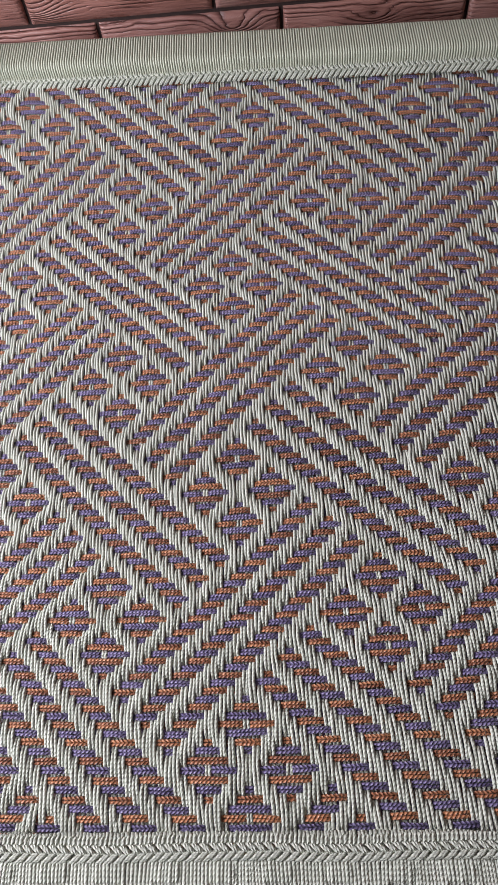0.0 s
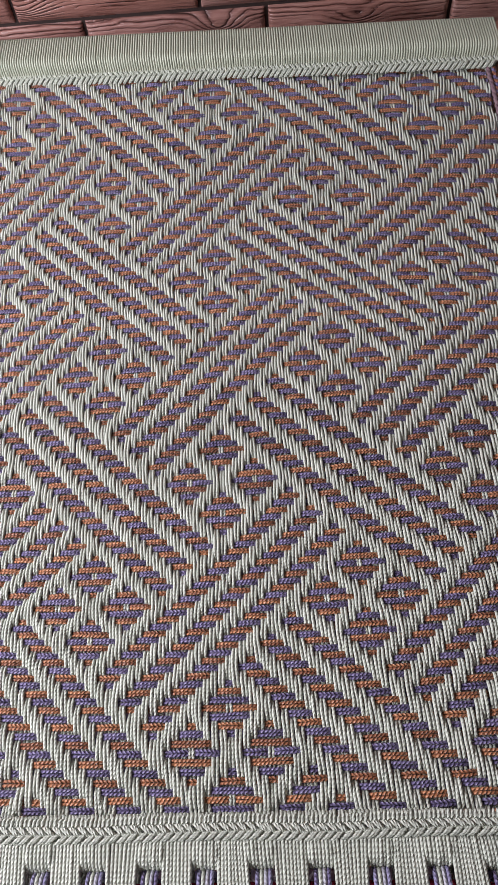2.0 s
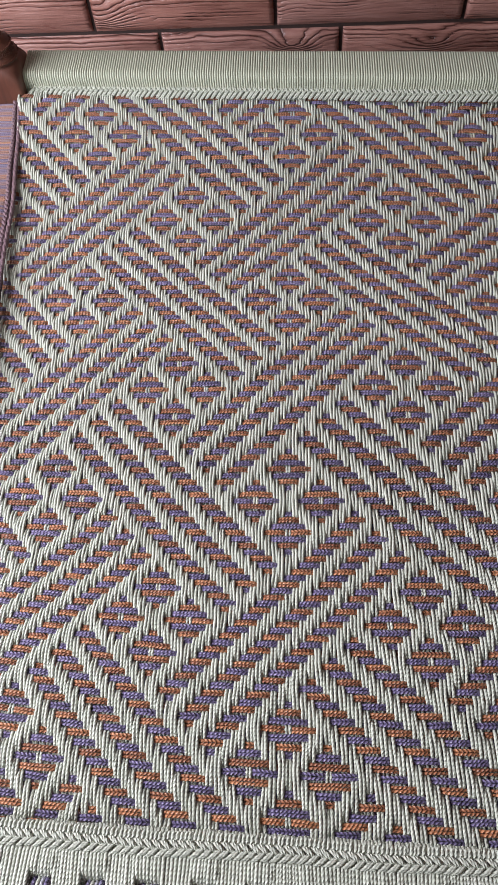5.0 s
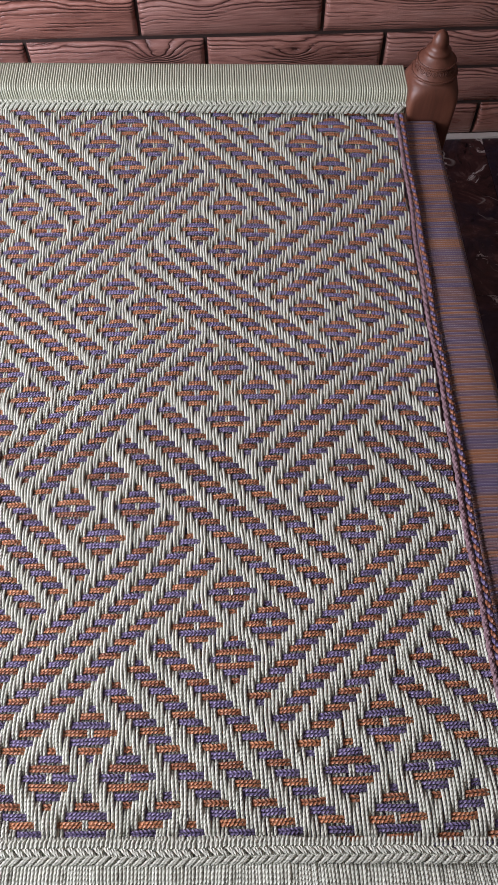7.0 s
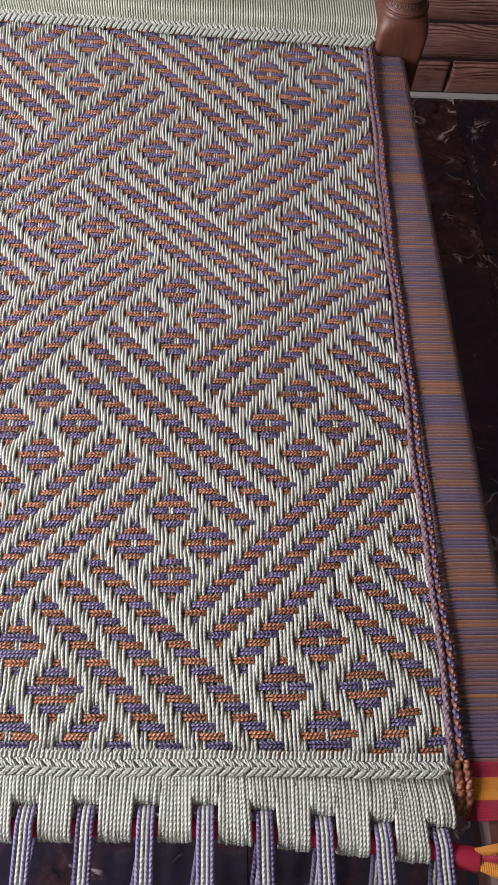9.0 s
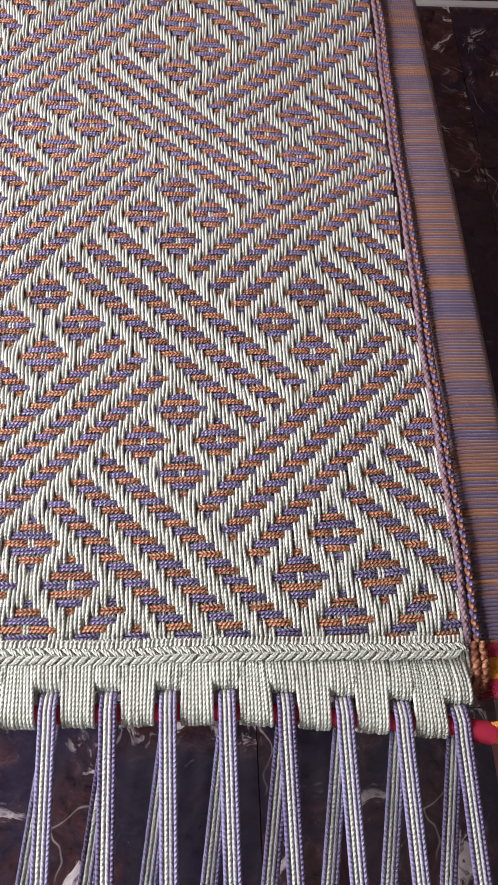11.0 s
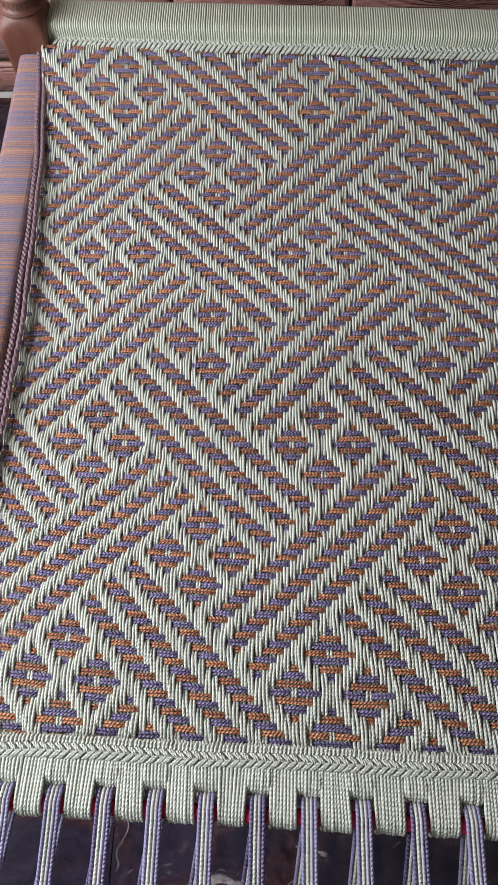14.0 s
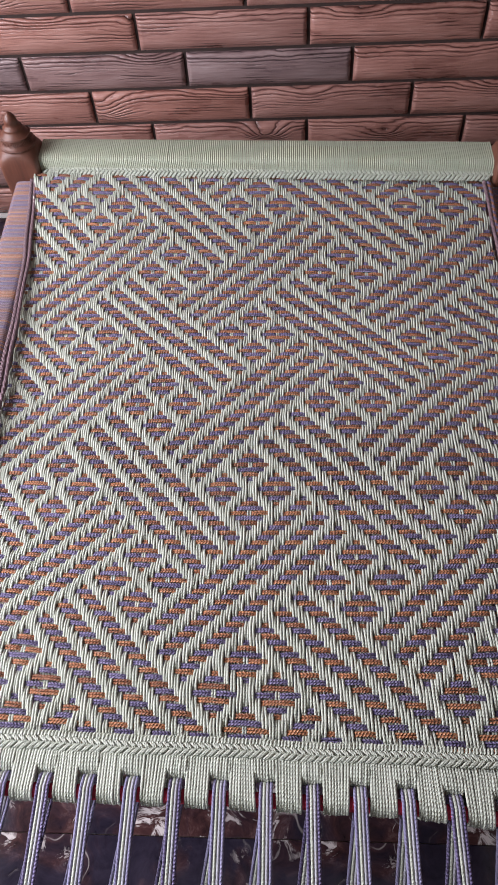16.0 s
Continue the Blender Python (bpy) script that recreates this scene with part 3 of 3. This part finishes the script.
def loop_mesh(name, reach, drop):
    """A cord that runs forward, turns round a bar and comes back beneath."""
    pts = [(0, -0.048, 0.578), (0, -0.074, 0.5905), (0, reach + 0.016, 0.5915)]
    for a in np.linspace(90, 270, 9):
        t = radians(a)
        pts.append((0, reach + drop + drop * math.cos(t), 0.5915 - drop + drop * math.sin(t)))
    pts.append((0, -0.062, 0.5915 - 2 * drop + 0.004))
    v, q, u = tubes([pts], CORD * 0.60, sides=6, up=(1, 0, 0))
    return mesh_from(name, v, q, u)


LOOP, FOLD = loop_mesh("loop_cord", -0.1260, 0.0125), loop_mesh("fold_cord", -0.0955, 0.011)


def gap_at(k):
    """Middle of the k-th gap between the wide loops."""
    return -0.2395 + 0.0529 * k + 0.0021 * max(0, k - 4)


def skewed(x):
    """How far the foot of the weave has been pulled towards the foot rail there."""
    return -0.020 * x - 0.085 * max(0.0, x - 0.2)


def folded(name, me, x0, x1):
    """Cords side by side from x0 to x1, each an object on the one mesh."""
    count = round((x1 - x0) / CORD)
    for k in range(count):
        x = x0 + (k + 0.5) * (x1 - x0) / count
        m = Matrix.Translation((x + rng.normal() * 0.0001, skewed(x) + rng.normal() * 0.0004, rng.normal() * 0.0002))
        fan = 0.045 * math.sin(x * 31.0 + 0.6) + 0.03 * math.sin(x * 83.0) + rng.normal() * 0.006
        turn = Matrix.Translation((0, -0.11, 0)) @ Matrix.Rotation(fan, 4, "Z") @ Matrix.Translation((0, 0.11, 0))
        part(name, me, GREEN, cot, "", m @ turn)


for k in range(-3, 13):
    g0, g1 = gap_at(k - 1), gap_at(k)
    folded("fold_cord", FOLD, g0 - 0.0122, g0 + 0.0122)
    folded("loop_cord", LOOP, g0 + 0.0122, g1 - 0.0122)
folded("fold_cord", FOLD, gap_at(12) - 0.0122, 0.4285)

for name, y, z, rad, m, label in (("cross_bar", -0.1155, 0.5812, 0.0085, RED, "bar wrapped in red cloth"), ("cross_bar", -0.082, 0.580, 0.0085, WOOD, "")):
    tube_part(name, [[(x, y + skewed(x), z) for x in np.linspace(-0.452, 0.424, 13)]], rad, m, cot, label, sides=14)

# tension cords from the loops to the foot rail, four strands flat beside one another
for k in range(-4, 13):
    x = gap_at(k) + 0.0005
    foot = x * 1.01
    for level in (0, 1):
        if level and k == -4:
            continue
        for j in range(4):
            o, e = (j - 1.5) * 0.0041, skewed(x)
            if level == 0:
                pts = [(x + o, -0.090 + e, 0.574), (x + o, -0.101 + e, 0.589), (x + o, -0.113 + e, 0.5945), (x + o * 1.02, -0.127 + e, 0.5925), (x + (foot - x) * 0.3 + o, -0.26, 0.5845), (foot + o, FOOT_Y - 0.005, 0.5735), (foot + o, FOOT_Y - 0.028, 0.56)]
            else:
                pts = [(x + o, -0.104 + e, 0.566), (x + o, -0.122 + e, 0.568), (x - 0.022 + o, -0.28, 0.553), (gap_at(k - 1) + o, FOOT_Y, 0.516)]
            tube_part("tension_cord", [pts], 0.0021, GREEN if j == 1 else LAVENDER if j == 2 else LILAC if k % 3 else PURPLE, cot, sides=7, hand=[1 if j % 2 else -1])

# crimson and golden yarn that ties the bar to the side rails
for s, line in ((-1, LEFT_RAIL), (1, RIGHT_RAIL)):
    dy = skewed(s * 0.45)
    for y0, y1, m in ((-0.080, -0.066, CRIMSON), (-0.100, -0.080, YELLOW), (-0.118, -0.100, CRIMSON)):
        winding("yarn_binding", "y", line, y0, y1, 0.0022, SIDE_TOP - 0.029, 0.0322, 0.0285, 0.0015, m, "golden yarn binding" if m is YELLOW else "crimson yarn binding")
    tube_part("yarn_knot", [[(s * 0.414, -0.1155 + dy, 0.5825), (s * 0.425, -0.1165 + dy, 0.5835), (s * 0.436, -0.118 + dy, 0.5835), (s * 0.444, -0.12 + dy, 0.583)]], 0.0108, RED, cot, "crimson yarn knot", sides=14)
    xc = abs(line[0] + line[1] * -0.14)
    for m, b0, b1 in ((YELLOW, -0.106, -0.118), (CRIMSON, -0.118, -0.128), (YELLOW, -0.128, -0.146)):
        for row in range(9):
            yb = b0 + (b1 - b0) * row / 8
            f = (yb + 0.126) / 0.04
            lift = 0.005 * math.sin(math.pi * row / 8)
            p = [(s * 0.436, -0.118 + f * 0.011 + dy, 0.588), (s * (xc - 0.026), -0.121 + f * 0.025 + dy, 0.590 + lift), (s * (xc - 0.008), yb + dy, 0.587 + lift),
                 (s * (xc + 0.018), yb - 0.002 + dy, 0.5845 + lift * 0.5), (s * (xc + 0.033), yb - 0.003 + dy, 0.576), (s * (xc + 0.0335), yb - 0.002 + dy, 0.53)]
            tube_part("yarn_tie", [p], 0.0015, m, cot, "golden yarn tie" if m is YELLOW else "crimson yarn tie", sides=6)

# ---- planks of the wall and tiles of the floor, piece by piece ----
def plank_mesh(length, height, depth=0.020):
    """A panel with a swelling face that falls away more below than above, and rounded ends."""
    xs = [-0.5, -0.5 + 0.004 / length, -0.5 + 0.013 / length, 0.5 - 0.013 / length, 0.5 - 0.004 / length, 0.5]
    end = [0.011, 0.0035, 0.0, 0.0, 0.0035, 0.011]
    ts = (-1.0, -0.93, -0.80, -0.58, -0.25, 0.2, 0.6, 0.83, 0.95, 1.0)
    bm = bmesh.new()
    grid = []
    for x, e in zip(xs, end):
        fall = [0.016 * abs(t) ** (2.5 if t < 0 else 6.0) for t in ts]
        grid.append([bm.verts.new((x * length, -depth / 2 + max(e, f), t * height / 2)) for t, f in zip(ts, fall)])
    for p, q in zip(grid, grid[1:]):
        for k in range(len(ts) - 1):
            bm.faces.new((p[k], q[k], q[k + 1], p[k + 1]))
    rim = grid[0] + [c[-1] for c in grid[1:]] + grid[-1][-2::-1] + [c[0] for c in grid[-2:0:-1]]
    back = [bm.verts.new((v.co.x, depth / 2, v.co.z)) for v in rim]
    for k in range(len(rim)):
        m = (k + 1) % len(rim)
        bm.faces.new((rim[k], rim[m], back[m], back[k]))
    bmesh.ops.recalc_face_normals(bm, faces=bm.faces)
    me = bm_mesh("plank", bm, True)
    me.materials.append(PLANK)
    return me


PITCH, LONG = 0.1015, 0.4400
PLANKS = [plank_mesh(LONG - 0.0085, PITCH - 0.0060 - 0.001 * (k % 2)) for k in range(2)]
shade = random.Random(3)
SHIFT = (-0.052, 0.221, 0.105)
for row in range(26):
    for k in range(-5, 7):
        x = SHIFT[row % 3] + (k + 0.5) * LONG
        if x - LONG / 2 < LEFT or x + LONG / 2 > RIGHT:
            continue
        ob = part("plank", PLANKS[(row + k) % 2], PLANK, wall_back, "", None)
        ob.matrix_world = Matrix.Translation((x, WALL_Y + 0.007, 0.004 + (row + 0.5) * PITCH))
        g = shade.uniform(0.5, 1.0) if row % 3 == 1 and x < 0.2 + row * 0.02 else shade.uniform(0.0, 0.25)
        ob.color = (g, g, g, 1)

TILE_X, TILE_Y, TX0, TY0 = 0.6, 1.2, -0.34, -0.105
TILE = box_mesh("tile", (TILE_X - 0.0012, TILE_Y - 0.0012, 0.012), 0.0008, 1)
TILE.materials.append(MARBLE)
for i in range(-4, 5):
    for j in range(-3, 2):
        x, y = TX0 + (i + 0.5) * TILE_X, TY0 + (j + 0.5) * TILE_Y
        if abs(x) > 2.5 or y < -3.2 or y > 2.0:
            continue
        ob = part("tile", TILE, MARBLE, floor)
        ob.matrix_world = Matrix.Translation((x, y, -0.006))
        ob.color = (0.5, 0.5, 0.5, 1)
